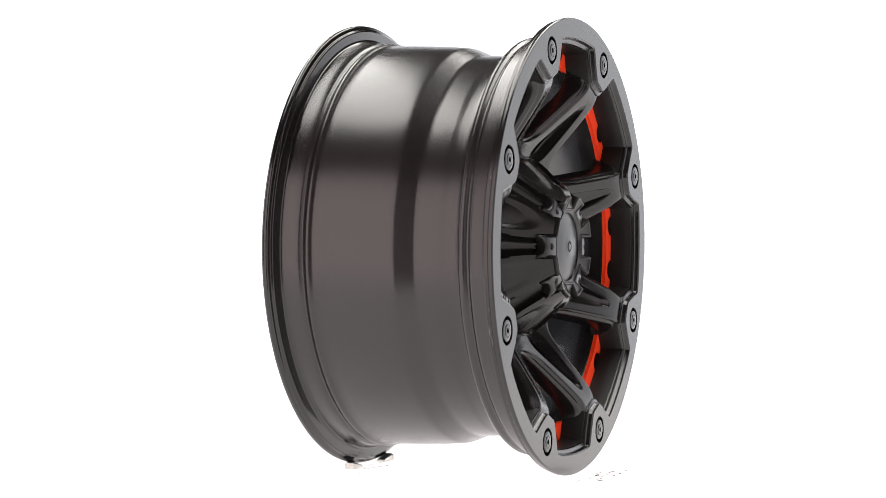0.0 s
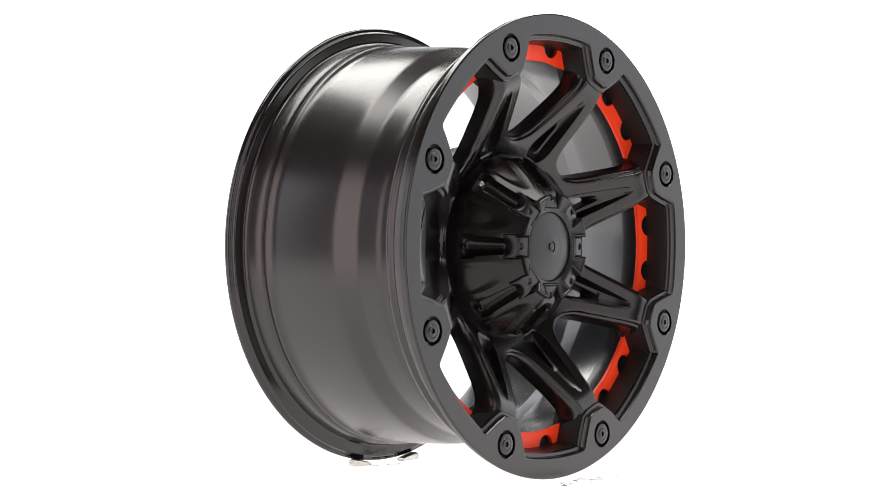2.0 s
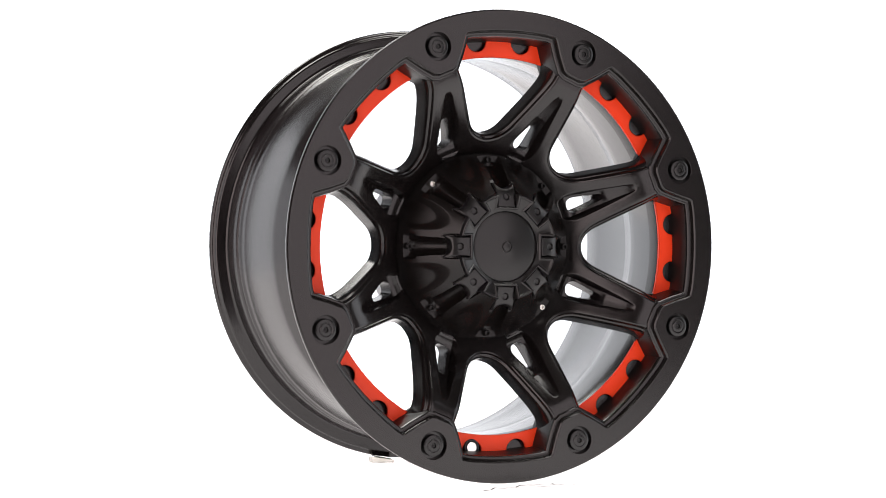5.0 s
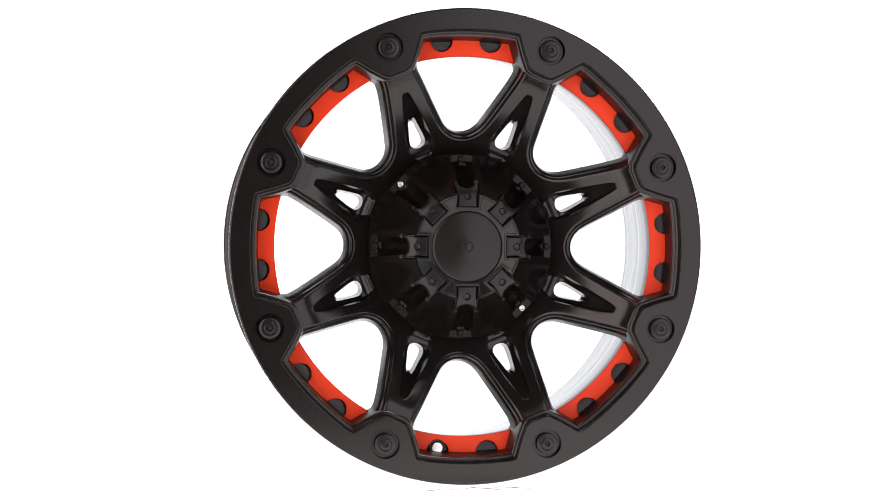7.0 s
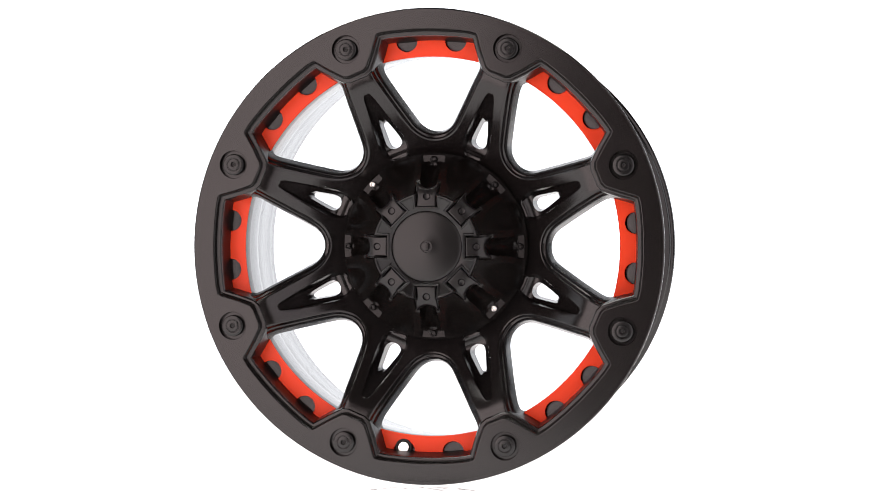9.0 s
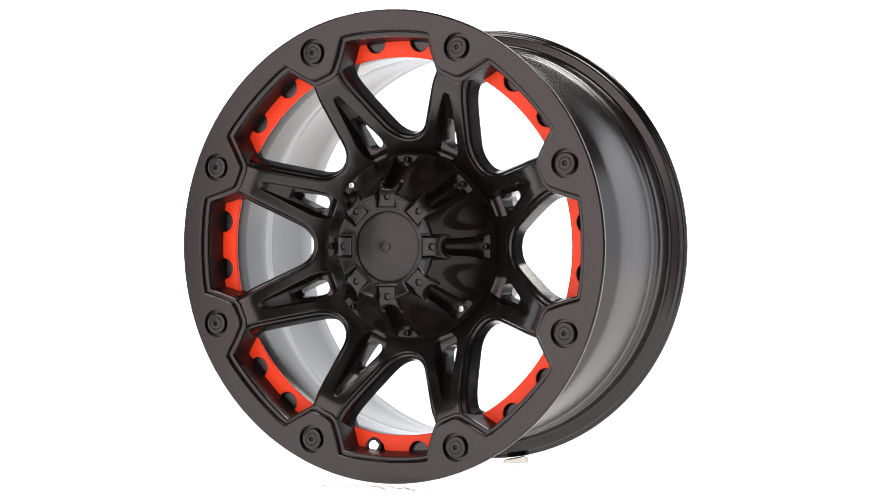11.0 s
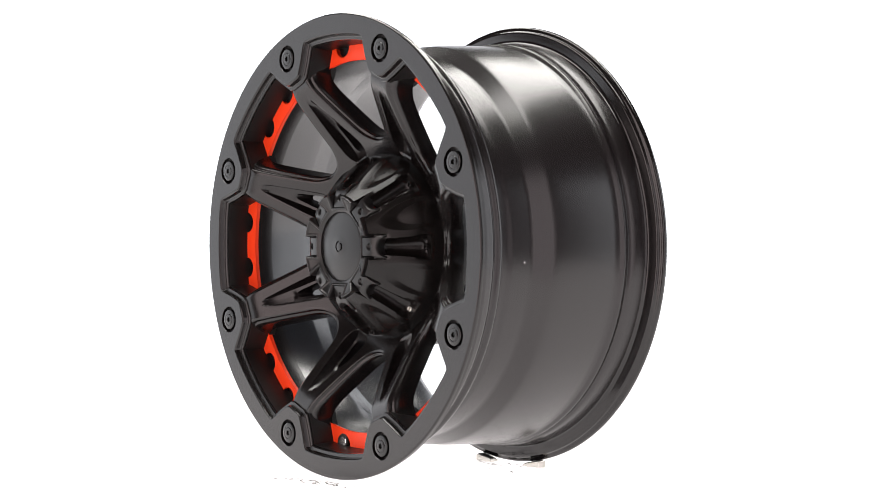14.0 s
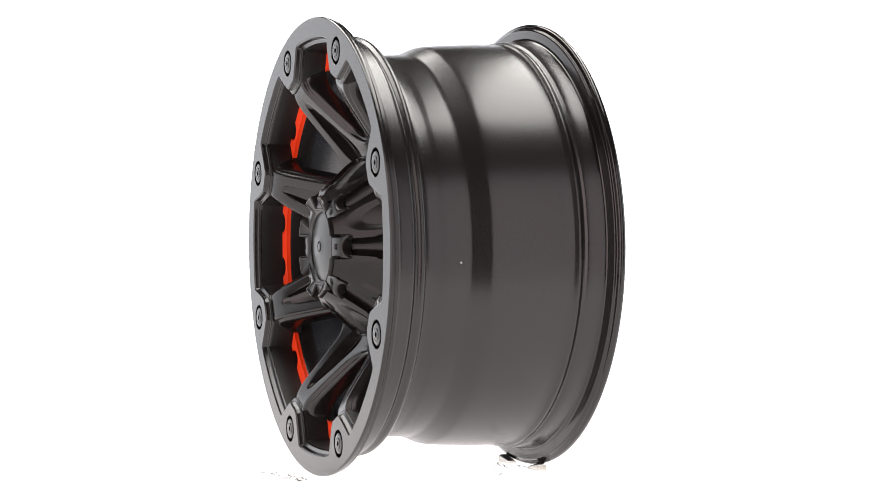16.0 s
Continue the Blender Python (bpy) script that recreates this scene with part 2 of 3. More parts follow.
def face_ring(wheel):
    bm = bmesh.new()
    n = 256
    outer = [ring(bm, n, r, a) for r, a in ((1.090, 0.652), (1.1070, 0.657), (1.1080, 0.672), (1.1150, 0.679), (1.1165, 0.686), (1.1160, 0.694), (1.113, 0.699), (1.109, 0.7003), (1.104, 0.7003))]
    for one, two in zip(outer, outer[1:]):
        bridge(bm, one, two)
    edge = boss_outline()
    steps = ((-0.004, 0.7003), (0.0, 0.7003), (0.003, 0.6992), (0.007, 0.694), (0.010, 0.684), (0.013, 0.677), (0.018, 0.6745), (0.026, 0.6735), (0.030, 0.670), (0.033, 0.661), (0.038, 0.60), (0.048, 0.512))
    loops = [outline(bm, offset(edge, d), a) for d, a in steps]
    for one, two in zip(loops, loops[1:]):
        bridge(bm, one, two)
    holes = []
    for k in range(8):
        g = radians(22.5 + 45 * k)
        cx, cz = math.sin(g), math.cos(g)
        rows = []
        for r, a in ((0.070, 0.7003), (0.067, 0.7003), (0.0655, 0.698), (0.0645, 0.672)):
            rows.append(outline(bm, [(cx + r * math.cos(2 * math.pi * i / 40), cz + r * math.sin(2 * math.pi * i / 40)) for i in range(40)], a))
        for one, two in zip(rows, rows[1:]):
            bridge(bm, one, two)
        bm.faces.new(rows[-1])
        holes.append(rows[0])
    fill(bm, outer[-1], loops[0], *holes)
    ob = part("face_ring", bm, SATIN_BLACK, wheel, "satin black front ring with bolt tabs", 17, HUB @ about(PHASE))
    # the walls of the windows keep their dull casting finish
    ob.data.materials.append(POCKET_BLACK)
    for p in ob.data.polygons:
        if 0.49 * R < -p.center.y < 0.66 * R and math.hypot(p.center.x, p.center.z) < 1.08 * R:
            p.material_index = 1
    return ob


def barrel(wheel):
    back_lip = [(-0.438, 1.060), (-0.4490, 1.0780), (-0.4525, 1.0920), (-0.4510, 1.1015), (-0.4470, 1.1075), (-0.4400, 1.1120), (-0.4310, 1.1135), (-0.4240, 1.1120), (-0.4190, 1.1080), (-0.4160, 1.1010),
                (-0.4135, 1.0935), (-0.4100, 1.0905), (-0.4060, 1.0895), (-0.4025, 1.0870), (-0.4000, 1.0800), (-0.3960, 1.0450), (-0.3925, 1.0350), (-0.3860, 1.0300), (-0.3780, 1.0285), (-0.3670, 1.0275)]
    back_seat = [(-0.335, 1.0225), (-0.306, 1.0190), (-0.300, 1.0155), (-0.292, 1.0085), (-0.283, 1.0085), (-0.274, 1.0150), (-0.265, 1.0180), (-0.256, 1.0165), (-0.247, 1.0100), (-0.236, 1.0055)]
    drop_centre = [(-0.20, 1.0050), (-0.05, 1.0000), (0.08, 0.9920), (0.135, 0.9870), (0.155, 0.9840), (0.166, 0.9805), (0.240, 0.9480), (0.251, 0.9445), (0.270, 0.9430),
                   (0.362, 0.9392), (0.372, 0.9380), (0.388, 0.9345), (0.398, 0.9335), (0.430, 0.9318), (0.456, 0.9325), (0.469, 0.9375), (0.478, 0.9550), (0.485, 0.9850)]
    front_seat = [(0.4905, 1.0080), (0.496, 1.0185), (0.503, 1.0240), (0.511, 1.0262), (0.519, 1.0258), (0.526, 1.0225), (0.533, 1.0165), (0.540, 1.0150), (0.547, 1.0175), (0.552, 1.0240),
                  (0.558, 1.0285), (0.566, 1.0300), (0.618, 1.0350), (0.628, 1.0372), (0.636, 1.0430), (0.642, 1.0550), (0.647, 1.0720), (0.652, 1.0900), (0.6555, 1.1000)]
    inside = [(0.6555, 1.0300), (0.640, 1.0180), (0.5280, 1.0080), (0.5280, 0.9170), (0.5255, 0.9110), (0.519, 0.9085), (0.445, 0.9085), (0.40, 0.9090),
              (0.30, 0.9125), (0.243, 0.919), (0.230, 0.9225), (0.128, 0.9530), (0.114, 0.9570), (-0.20, 0.976), (-0.34, 0.986), (-0.37, 0.998), (-0.397, 1.028), (-0.418, 1.046)]
    profile = back_lip + back_seat + drop_centre + front_seat + inside
    bm = lathe(profile, 256, closed=True)
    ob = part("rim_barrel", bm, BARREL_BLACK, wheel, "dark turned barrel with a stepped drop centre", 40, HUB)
    # the inside faces take a paler, greyer and glossier material
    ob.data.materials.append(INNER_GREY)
    ob.data.materials.append(LIP_BLACK)
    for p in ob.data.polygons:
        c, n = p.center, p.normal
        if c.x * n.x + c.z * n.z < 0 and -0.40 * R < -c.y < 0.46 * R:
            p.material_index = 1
        elif -c.y < -0.373 * R:
            p.material_index = 2
    return ob


SPOKE_TOP = [(0.34, 0.340), (0.44, 0.374), (0.50, 0.416), (0.56, 0.463), (0.64, 0.528), (0.72, 0.590), (0.78, 0.634), (0.815, 0.654), (0.85, 0.664), (0.92, 0.669), (1.05, 0.670)]
SPOKE_HALF = [(0.517, 0.2142), (0.5185, 0.202), (0.523, 0.190), (0.532, 0.177), (0.548, 0.1665), (0.575, 0.158), (0.62, 0.149), (0.70, 0.135), (0.80, 0.119), (0.85, 0.1125), (0.877, 0.1150), (0.90, 0.130), (0.92, 0.142), (0.95, 0.151), (1.0, 0.165)]
GROOVE_HALF = [(0.34, 0.020), (0.44, 0.024), (0.455, 0.030), (0.464, 0.041), (0.473, 0.050), (0.49, 0.061), (0.505, 0.066), (0.54, 0.066), (0.60, 0.055), (0.68, 0.039), (0.75, 0.024), (0.768, 0.017), (0.777, 0.010), (0.78, 0.004)]
GROOVE_DEEP = [(0.460, 0.0), (0.473, 0.010), (0.49, 0.032), (0.512, 0.052), (0.56, 0.064), (0.63, 0.060), (0.70, 0.044), (0.75, 0.022), (0.765, 0.008), (0.774, 0.0015), (0.78, 0.0)]
HOLE_HALF = [(0.512, 0.006), (0.515, 0.018), (0.522, 0.029), (0.533, 0.036), (0.548, 0.038), (0.578, 0.033), (0.618, 0.024), (0.646, 0.0175), (0.656, 0.012), (0.660, 0.005)]
EDGE = [(0.0160, 0.0540), (0.0175, 0.0490), (0.0190, 0.0445), (0.0212, 0.0400), (0.0240, 0.0340), (0.0270, 0.0290), (0.0305, 0.0255), (0.0345, 0.0235), (0.0380, 0.0195), (0.0415, 0.0110), (0.0455, 0.0040), (0.0510, 0.0008), (0.0570, 0.0)]
DRAFT = 0.002      # the windows narrow towards the back, where their edge lies on the plan's line


def spoke_back(u):
    return curve(SPOKE_TOP, u) - 0.125


def spoke_mesh():
    """A spoke with a hollowed middle and a drop-shaped hole; its foot spreads to meet its neighbours round the hub."""
    height = lambda u, v: curve(SPOKE_TOP, math.hypot(u, v))
    bm = bmesh.new()
    put = lambda u, v, a: bm.verts.new((v * R, -a * R, u * R))
    # the hollow and the hole
    stations = [0.34, 0.40, 0.44, 0.455, 0.464, 0.473, 0.481, 0.49, 0.50, 0.512, 0.515, 0.5185, 0.522, 0.5275, 0.533, 0.54, 0.548, 0.563, 0.578, 0.598, 0.618, 0.632, 0.646, 0.652, 0.656, 0.660,
                0.68, 0.70, 0.725, 0.75, 0.76, 0.768, 0.774, 0.777, 0.78, 0.80, 0.85, 0.92, 0.98]
    inner = [0.98, 0.95, 0.92, 0.905, 0.89, 0.875, 0.86, 0.84, 0.82, 0.80, 0.78, 0.777, 0.768, 0.75, 0.725, 0.70, 0.675, 0.65, 0.625, 0.602, 0.583, 0.565, 0.548, 0.530, 0.512, 0.494, 0.478, 0.464, 0.440, 0.405]
    stations = sorted(set(stations + inner))
    loops = []
    for u in stations:
        g, d = curve(GROOVE_HALF, u), max(curve(GROOVE_DEEP, u), 0.0)
        if u > 0.78 or u < 0.455:
            d = 0.0
        hole = min(curve(HOLE_HALF, u) if 0.512 <= u <= 0.660 else 0.002, g * 0.70)
        row = [(hole, height(u, 0) - d), (g * 0.76, height(u, 0) - d * 0.94), (g * 0.88, height(u, g) - d * 0.62), (g * 0.97, height(u, g) - d * 0.18), (g, height(u, g) - d * 0.04), (g + 0.006, height(u, g + 0.006))]
        loops.append([[put(u, k * v, a) for v, a in row] + [put(0.575 + (u - 0.575) * 0.82 if 0.512 <= u <= 0.660 else u, k * hole * 0.74, spoke_back(u) - 0.020)] for k in (1, -1)])
    for k, (one, two) in enumerate(zip(loops, loops[1:])):
        open_here = stations[k] >= 0.512 and stations[k + 1] <= 0.660
        for h in (0, 1):
            bridge(bm, one[h][:-1], two[h][:-1], closed=False)
            if open_here:
                bm.faces.new((one[h][0], two[h][0], two[h][-1], one[h][-1]))
        if not open_here:
            for i in (0, -1):
                bm.faces.new((one[0][i], two[0][i], two[1][i], one[1][i]))
    for k in (stations.index(0.512), stations.index(0.660)):
        bm.faces.new((loops[k][0][0], loops[k][1][0], loops[k][1][-1], loops[k][0][-1]))
    # the shoulders, from the window's edge to the hollow
    rim = [0.98, 0.95, 0.92, 0.905, 0.89, 0.875, 0.86, 0.84, 0.82, 0.80, 0.78, 0.777, 0.768, 0.75, 0.725, 0.70, 0.675, 0.65, 0.625, 0.605]
    target = [(u, curve(GROOVE_HALF, u) + 0.006) for u in inner] + [(0.395, 0.100), (0.385, 0.128), (0.3696, 0.1531)]
    edge = [(u, curve(SPOKE_HALF, u)) for u in rim]
    # the window's foot is an arc about a point on the line between two spokes
    c, n = math.cos(radians(22.5)), math.sin(radians(22.5))
    count = len(target) - len(edge)
    for i in range(count - 1, -1, -1):
        f = radians(54.0 * i / (count - 1))
        w, h = 0.6598 - 0.0998 * math.cos(f), -0.0998 * math.sin(f)
        edge.append((w * c - h * n, w * n + h * c))
    for side in (1, -1):
        rows = []
        for i, (u, v) in enumerate(edge):
            p, q = edge[max(i - 1, 0)], edge[min(i + 1, len(edge) - 1)]
            t = Vector((q[0] - p[0], q[1] - p[1])).normalized()
            n = Vector((t.y, -t.x))
            if n.y > 0:
                n = -n
            if i == len(edge) - 1:
                n = -Vector((math.cos(radians(22.5)), math.sin(radians(22.5))))
            tu, tv = target[i]
            row = [(u + n.x * DRAFT, v + n.y * DRAFT, spoke_back(math.hypot(u, v)))]
            for d, low in EDGE:
                x, y = u + n.x * d, v + n.y * d
                row.append((x, y, height(x, y) - low))
            x, y = u + n.x * 0.057, v + n.y * 0.057
            for f in (0.33, 0.66, 1.0):
                a, b = x + (tu - x) * f, y + (tv - y) * f
                row.append((a, b, height(a, b)))
            back = (tu, tv, spoke_back(tu))
            rows.append([put(a, side * b, c) for a, b, c in row] + [put(back[0], side * back[1], back[2])])
        for one, two in zip(rows, rows[1:]):
            bridge(bm, one[:-1], two[:-1], closed=False)
            bm.faces.new((one[0], two[0], two[-1], one[-1]))
    bmesh.ops.remove_doubles(bm, verts=bm.verts, dist=0.00003)
    return bm


def insert_mesh():
    """A red plate on the window's ledge, with two round bites out of its outer edge."""
    pts = []
    for g in np.linspace(-14.4, 14.4, 31):
        pts.append((0.906 * math.sin(radians(g)), 0.906 * math.cos(radians(g))))
    outer = 1.004
    bite, centre = 0.057, 0.981
    row = []
    for g in np.linspace(12.9, -12.9, 57):
        x, z = outer * math.sin(radians(g)), outer * math.cos(radians(g))
        for c in (6.9, -6.9):
            cx, cz = centre * math.sin(radians(c)), centre * math.cos(radians(c))
            if math.hypot(x - cx, z - cz) < bite:
                break
        else:
            row.append((x, z))
            continue
        if row and row[-1] is not None:
            row.append(None)
            for f in np.linspace(20, -200, 19):
                h = radians(f)
                lx, lz = bite * math.cos(h), bite * math.sin(h)
                t = radians(c)
                row.append((cx + lx * math.cos(t) + lz * math.sin(t), cz - lx * math.sin(t) + lz * math.cos(t)))
            row.append(None)
    seen = []
    for p in row:
        if p is not None:
            seen.append(p)
    pts += seen
    bm = bmesh.new()
    top = lambda x, z: 0.551
    deep = lambda x, z: 0.5285
    soft = lambda x, z: top(x, z) - 0.0025
    a, b, c = outline(bm, pts, deep), outline(bm, pts, soft), outline(bm, offset(pts, 0.003), top)
    e = outline(bm, offset(pts, 0.006), top)
    bridge(bm, a, b)
    bridge(bm, b, c)
    bridge(bm, c, e)
    fill(bm, e)
    fill(bm, a)
    return bm


def bolt_on(wheel, meshes, angle):
    where = HUB @ about(PHASE + angle) @ Matrix.Translation((0, 0, R))
    bolt = part_mesh("rim_bolt", meshes[0], BOLT_BLACK, wheel, "", 30, where)
    part_mesh("hex_socket", meshes[1], SOCKET_BLACK, bolt, "", 30)


def bolt_meshes():
    def small(profile, n):
        bm = bmesh.new()
        lathe(profile, n, bm=bm)
        bmesh.ops.recalc_face_normals(bm, faces=bm.faces)
        me = bpy.data.meshes.new("bolt")
        bm.to_mesh(me)
        bm.free()
        return me
    head = small([(0.670, 0.0505), (0.694, 0.0505), (0.6985, 0.0490), (0.7005, 0.0455), (0.7005, 0.0330), (0.6990, 0.0310), (0.6990, 0.0290), (0.7020, 0.0265), (0.7030, 0.0230), (0.7030, 0.0130), (0.7015, 0.0118), (0.690, 0.0115), (0.690, 0)], 40)
    socket = small([(0.689, 0.0112), (0.6935, 0.0108), (0.6935, 0.006), (0.6960, 0.005), (0.6962, 0)], 6)
    return head, socket


CAP_PROFILE = [(0.19, 0.610), (0.235, 0.655), (0.246, 0.665), (0.252, 0.668), (0.262, 0.656), (0.30, 0.612), (0.36, 0.547), (0.41, 0.491), (0.432, 0.460), (0.443, 0.435), (0.450, 0.405), (0.4535, 0.372)]


def hub_cap(wheel, meshes):
    """A fluted cone with eight grooves that end in screw pads, and shallow dishes between them."""
    bm = bmesh.new()
    radii = [0.19, 0.235, 0.246, 0.252, 0.262, 0.272, 0.285] + [0.285 + 0.0065 * i for i in range(1, 18)] + [0.3995, 0.4035, 0.408, 0.414, 0.421] + [0.432, 0.438, 0.443, 0.447, 0.450, 0.4535]
    n = 960
    loops = []
    for r in radii:
        loop = []
        for i in range(n):
            g = 360 * i / n
            base = curve(CAP_PROFILE, r)
            flute = (g + 22.5) % 45 - 22.5
            v = r * math.sin(radians(flute))
            # a round channel that opens into a flat pad for the screw
            flat = min(max((r - 0.398) / 0.010, 0.0), 1.0)
            half = 0.036 + 0.012 * (r - 0.28) / 0.12 + 0.010 * flat
            drop = 0.0
            if r > 0.25 and abs(v) < half:
                floor_a = max(base - 0.078, 0.441)
                x = abs(v) / half
                drop = max(0.0, base - floor_a) * ((1 - flat) * (1 - x * x) ** 0.5 + flat * min(1.0, (1 - x) / 0.10)) * min(1.0, (r - 0.25) / 0.012)
            dish = g % 45 - 22.5
            e = math.hypot((r - 0.475) / 0.180, r * math.sin(radians(dish)) / 0.082)
            if e < 1:
                drop += 0.017 * min(1.0, (1 - e) / 0.26) ** 1.1 * min(1.0, max(0.0, (0.4535 - r) / 0.012))
            if r < 0.314 and abs(v) < 0.059:
                # a pocket for the tab
                low = 0.648 - 0.16 * max(r - 0.20, 0.0) - 3.2 * max(r - 0.25, 0.0) ** 1.6
                drop = max(drop, max(base - low, 0.0) * min(1.0, (0.059 - abs(v)) / 0.003) * min(1.0, (0.314 - r) / 0.010))
            loop.append(bm.verts.new((r * R * math.sin(radians(g)), -(base - drop) * R, r * R * math.cos(radians(g)))))
        loops.append(loop)
    for one, two in zip(loops, loops[1:]):
        bridge(bm, one, two)
    bm.faces.new(loops[0])
    cap = part("hub_cap", bm, CAP_BLACK, wheel, "fluted black cone over the hub", 40, HUB @ about(PHASE * 0.5))
    # the front plate, notched where the tabs sit
    pts = []
    for k in range(8):
        g = 45 * k
        for u, v in ((0.243, -0.052), (0.186, -0.052), (0.186, 0.052), (0.243, 0.052)):
            h = radians(g)
            pts.append((u * math.sin(h) + v * math.cos(h), u * math.cos(h) - v * math.sin(h)))
        for d in (14.5, 18.0, 22.5, 27.0, 30.5):
            h = radians(g + d)
            pts.append((0.2485 * math.sin(h), 0.2485 * math.cos(h)))
    bm = bmesh.new()
    dish_top = lambda x, z: 0.650 + 0.475 * (math.hypot(x, z) - 0.168)
    rows = [outline(bm, offset(pts, d), lambda x, z: dish_top(x, z) - low) for d, low in ((-0.008, 0.075), (-0.0045, 0.020), (-0.0025, 0.006), (-0.0005, 0.0005), (0.002, -0.0028), (0.0045, -0.0040), (0.007, -0.0036), (0.0095, -0.0014), (0.0115, 0.0008), (0.0135, 0.0016))]
    for one, two in zip(rows, rows[1:]):
        bridge(bm, one, two)
    inner = ring(bm, 96, 0.171, 0.6514)
    rim = ring(bm, 96, 0.1685, 0.6502)
    low = ring(bm, 96, 0.1668, 0.6435)
    bridge(bm, inner, rim)
    bridge(bm, rim, low)
    fill(bm, rows[-1], inner)
    part("cap_plate", bm, PLATE_BLACK, cap, "notched black front plate", 30)
    dome = lathe([(0.6425, 0.1672), (0.6436, 0.1660), (0.6455, 0.1630), (0.6475, 0.150), (0.6545, 0.115), (0.6600, 0.07), (0.6622, 0.030), (0.6627, 0.0280), (0.6575, 0.0262), (0.6575, 0.0195), (0.6630, 0.0180), (0.6636, 0.0165), (0.6636, 0)], 96)
    part("centre_dome", dome, PLATE_BLACK, cap, "low round dome with a small ring in its middle", 24)
    for k in range(8):
        turn = about(45 * k)
        part_mesh("tab", meshes[0], PLATE_BLACK, cap, "", 30, turn)
        bright = k in (3, 7)
        key = 2 if bright else 1
        part_mesh("screw", meshes[key], STEEL if bright else CAP_BLACK, cap, "bright steel screw" if bright else "black screw", 30, turn @ Matrix.Translation((0, 0, 0.418 * R)))
    return cap


def cap_meshes():
    made = []

    def keep(bm):
        bmesh.ops.recalc_face_normals(bm, faces=bm.faces)
        me = bpy.data.meshes.new("cap_piece")
        bm.to_mesh(me)
        bm.free()
        made.append(me)
    # tab with a hollow end
    pts = [(-0.047, 0.186), (-0.047, 0.240), (-0.049, 0.270), (-0.0535, 0.295), (-0.0525, 0.302), (-0.0480, 0.304)]
    pts += [(0.042 * math.cos(radians(f)), 0.301 - 0.025 * math.sin(radians(f))) for f in range(168, 11, -13)]
    pts += [(0.0480, 0.304), (0.0525, 0.302), (0.0535, 0.295), (0.049, 0.270), (0.047, 0.240), (0.047, 0.186)]
    pts = pts[::-1]
    tilt = lambda x, z: 0.662 - 0.16 * max(z - 0.20, 0.0) - 3.2 * max(z - 0.25, 0.0) ** 1.6
    bm = bmesh.new()
    way = -1 if sum(p[0] * q[1] - q[0] * p[1] for p, q in zip(pts, pts[1:] + pts[:1])) > 0 else 1
    rows = []
    for d, low in ((0.0, 0.045), (0.0, 0.008), (0.0012, 0.0040), (0.0036, 0.0012), (0.0070, 0.0), (0.0095, 0.0)):
        rows.append(outline(bm, offset(pts, way * d), lambda x, z: tilt(x, z) - low))
    for one, two in zip(rows, rows[1:]):
        bridge(bm, one, two)
    floor_at = tilt
    dimple = [(0.018 * math.cos(radians(f)), 0.236 + 0.018 * math.sin(radians(f))) for f in range(0, 360, 20)]
    d0, d1, d2, d3 = [outline(bm, [(x * f, 0.236 + (z - 0.236) * f) for x, z in dimple], lambda x, z: floor_at(x, z) - low) for f, low in ((1.0, 0.0), (0.85, 0.003), (0.72, 0.010), (0.35, 0.0115))]
    bridge(bm, d0, d1)
    bridge(bm, d1, d2)
    bridge(bm, d2, d3)
    bm.faces.new(d3)
    fill(bm, rows[-1], d0)
    keep(bm)
    for _ in (1, 2):
        keep(lathe([(0.42, 0.0158), (0.4590, 0.0158), (0.4625, 0.0150), (0.4648, 0.0130), (0.4655, 0.0108), (0.4645, 0.0086), (0.4615, 0.0076), (0.4530, 0.0072), (0.4530, 0)], 24))
    return made


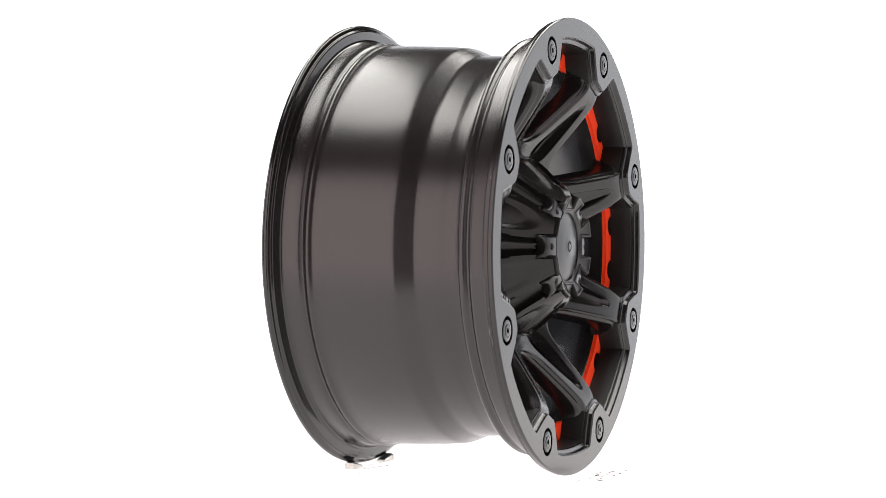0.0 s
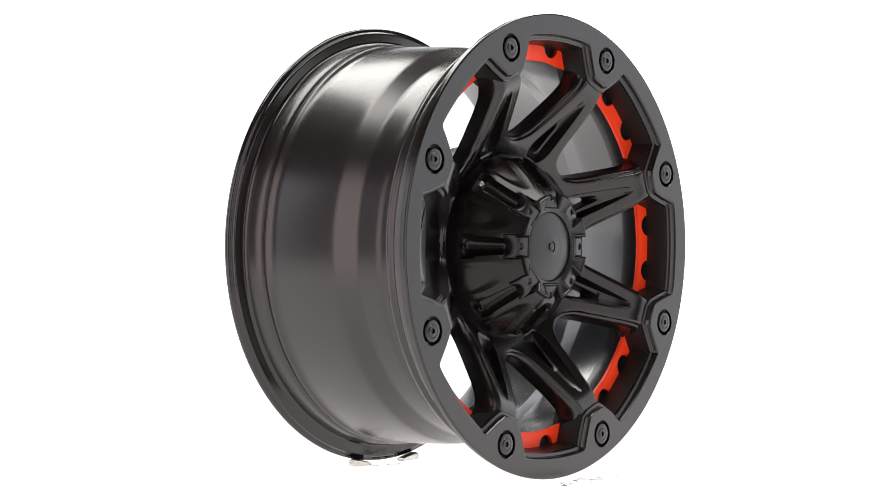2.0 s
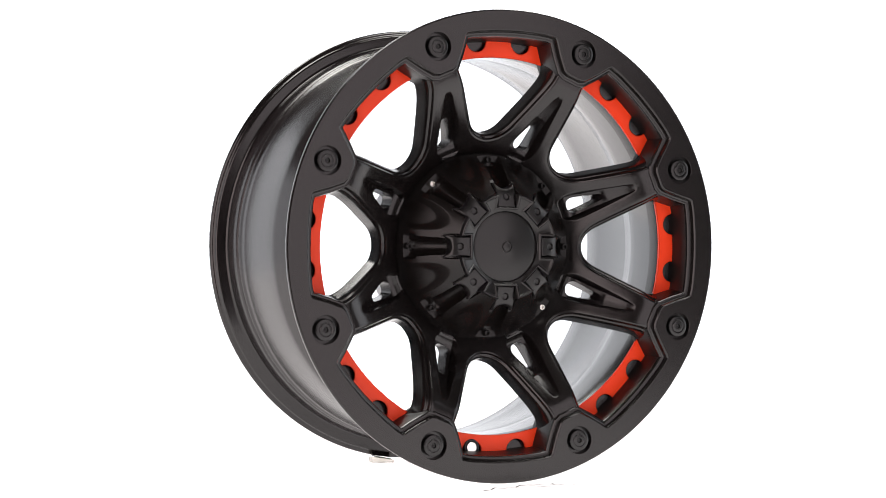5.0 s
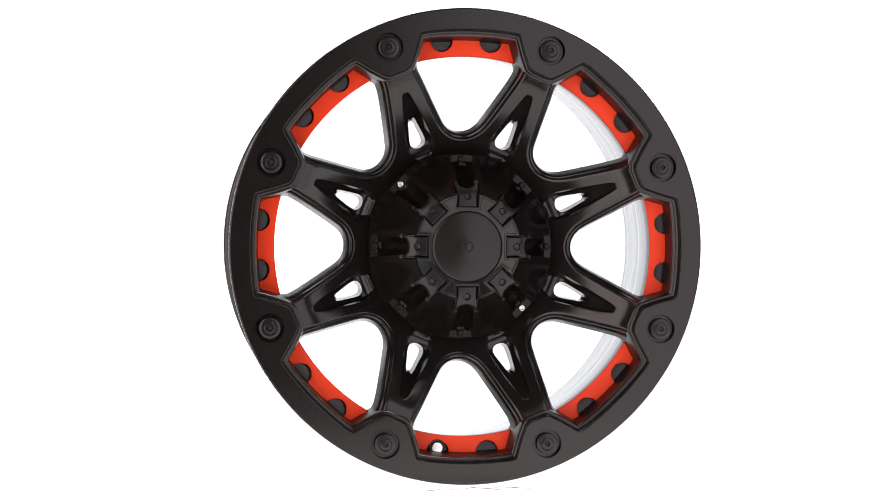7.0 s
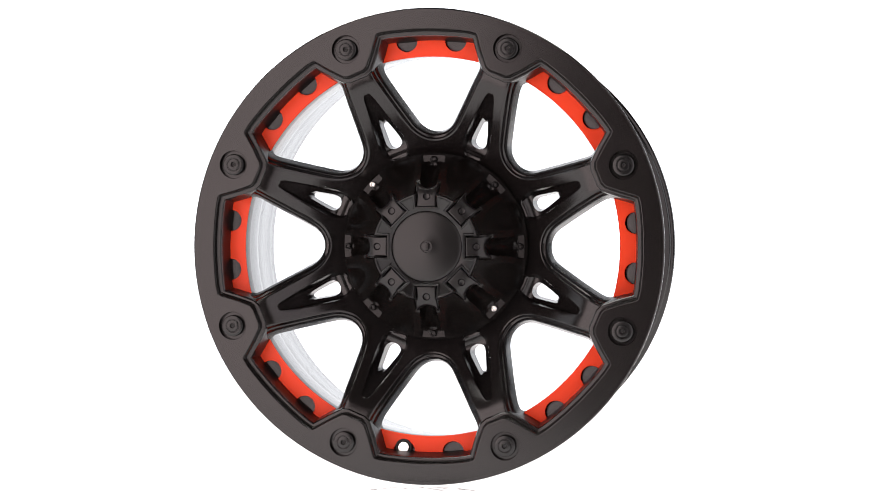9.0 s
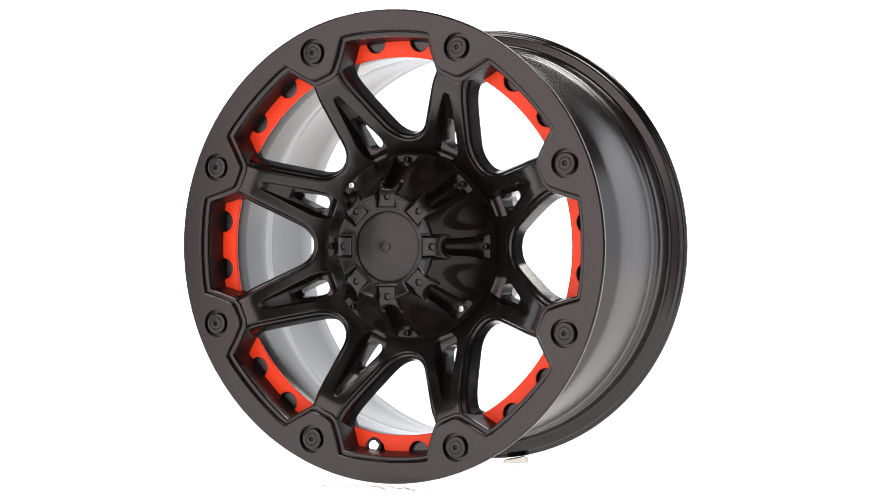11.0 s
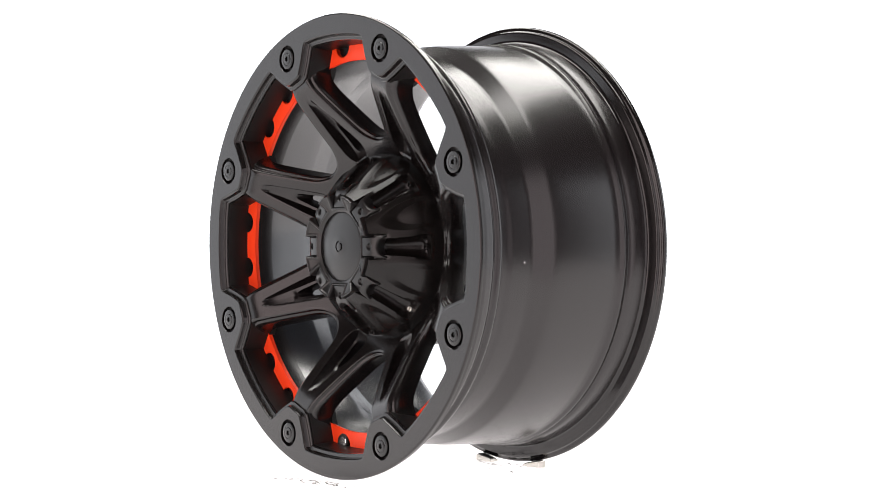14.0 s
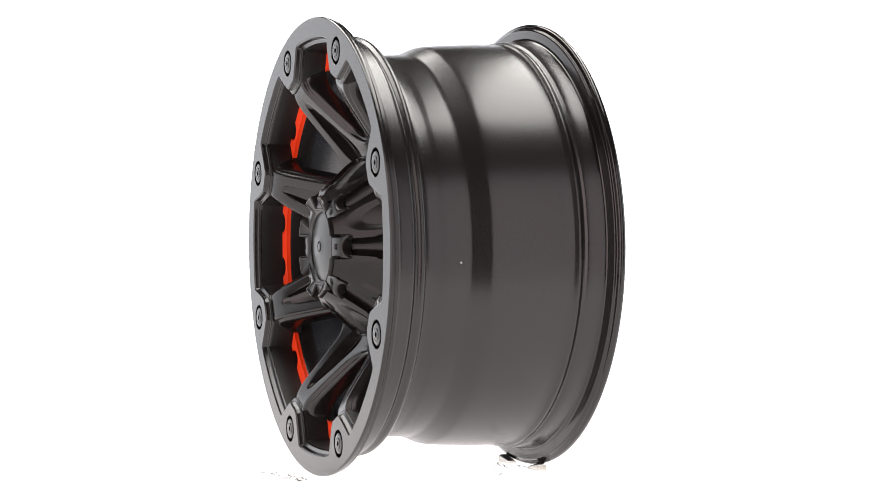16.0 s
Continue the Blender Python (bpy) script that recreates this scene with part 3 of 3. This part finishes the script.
def alloy_wheel():
    wheel = new("alloy_wheel", None)
    tagged(wheel, "satin black eight-spoke alloy wheel with red window inserts, standing upright", "wheel")
    barrel(wheel)
    face_ring(wheel)
    hub = lathe([(0.340, 0.0), (0.340, 0.47), (0.33, 0.495), (0.27, 0.50), (0.250, 0.492), (0.245, 0.47), (0.245, 0.0)], 96)
    part("hub", hub, POCKET_BLACK, wheel, "dull black hub body", 30, HUB)
    # six lugs stand out round the pad
    rim = []
    for k in range(6):
        for g, r in ((60 * k + 39.9, 0.492), (60 * k + 48.0, 0.495), (60 * k + 56.5, 0.495), (60 * k + 64.7, 0.492), (60 * k + 66.2, 0.430), (60 * k + 75.0, 0.430), (60 * k + 82.3, 0.430), (60 * k + 90.5, 0.430), (60 * k + 98.4, 0.430)):
            rim.append((r * math.sin(radians(g)), r * math.cos(radians(g))))
    pad = bmesh.new()
    rows = [outline(pad, rim, 0.2445), outline(pad, rim, 0.121), outline(pad, offset(rim, 0.006), 0.115), ring(pad, 54, 0.21, 0.115), ring(pad, 54, 0.20, 0.125), ring(pad, 54, 0.20, 0.2445)]
    for one, two in zip(rows[:2], rows[1:3]):
        bridge(pad, one, two)
    fill(pad, rows[2], rows[3])
    bridge(pad, rows[3], rows[4])
    bridge(pad, rows[4], rows[5])
    fill(pad, rows[0], rows[5])
    part("mounting_pad", pad, MACHINED, wheel, "bare machined mounting pad with six lugs", 30, HUB)
    spoke = red = None
    bolts = bolt_meshes()
    for k in range(8):
        where = HUB @ about(PHASE + 22.5 + 45 * k)
        if spoke is None:
            spoke = part("spoke", spoke_mesh(), SATIN_BLACK, wheel, "", 36, where)
        else:
            part_mesh("spoke", spoke.data, None, wheel, "", 36, where)
    for k in range(8):
        where = HUB @ about(PHASE + 45 * k)
        if red is None:
            red = part("window_insert", insert_mesh(), RED_PAINT, wheel, "satin red plate with two round bites", 30, where)
        else:
            part_mesh("window_insert", red.data, None, wheel, "satin red plate with two round bites", 30, where)
    for k in range(8):
        bolt_on(wheel, bolts, 22.5 + 45 * k)
    hub_cap(wheel, cap_meshes())
    chip = bmesh.new()
    bmesh.ops.create_icosphere(chip, subdivisions=1, radius=0.0011)
    bmesh.ops.scale(chip, vec=(0.5, 0.9, 1.0), verts=chip.verts)
    part("paint_chip", chip, STEEL, wheel, "tiny bright chip in the paint", 60, HUB @ Matrix.Translation((0.9385 * R, -0.296 * R, -0.075 * R)))
    # bare scratches on the lip's edge
    rng = random.Random(11)
    marks = bmesh.new()
    for g, a, length, lean in ((250.4, 0.661, 0.012, 0.15), (248.9, 0.665, 0.008, -0.12), (247.4, 0.668, 0.006, 0.2), (255.6, 0.669, 0.004, 0.0), (286.0, 0.668, 0.003, 0.1)):
        one, two = [], []
        for i in range(6):
            f = i / 5 - 0.5
            h = radians(g) + f * length / R + rng.gauss(0, 0.0006)
            b = a + f * lean * length / R * 0.5 + rng.gauss(0, 0.0008)
            for row, d in ((one, 0.0006), (two, -0.0006)):
                row.append(marks.verts.new((1.1086 * R * math.sin(h), -(b + d * (1 - abs(2 * f))) * R, 1.1086 * R * math.cos(h))))
        bridge(marks, one, two, closed=False)
    tagged(part("scratches", marks, BARE, wheel, "fine bare scratches", 30, HUB), kind="stuff")
    at = HUB @ about(PHASE + 187.2) @ pose(0, -0.53 * R, 0.965 * R, 4) @ Matrix.Translation((0, 0.53 * R, 0))
    stem = part("valve_stem", lathe([(0.50, 0.040), (0.555, 0.040), (0.560, 0.037), (0.560, 0.031), (0.548, 0.0295)], 32), RUBBER_AND_REFLECTION, wheel, "black rubber valve collar", 30, at)
    part("valve_cap", lathe([(0.50, 0.0285), (0.553, 0.0285), (0.5575, 0.0272), (0.5600, 0.0245), (0.5605, 0)], 32), CHROME, stem, "bright metal valve cap", 30)
    return wheel


def motions():
    """The turntable carries the wheel and its wedges round at one steady speed."""
    steps = [SECONDS * i / 64 for i in range(65)]
    turn = [(t, pose(0, 0, 0, 0, 0, TURN_START + TURN_RATE * t)) for t in steps]
    walk(table, turn)
    walk(wheel, turn)
    for ob, home in wedges:
        walk(ob, [(t, m @ home) for t, m in turn])


studio()
table = turntable()
wheel = alloy_wheel()
wedges = [(wedge(1), pose(0.0255 * R + 0.185 * R, 0.420 * R, 0)), (wedge(-1), pose(0.0255 * R - 0.185 * R, 0.420 * R, 0, 0, 0, 180))]
motions()
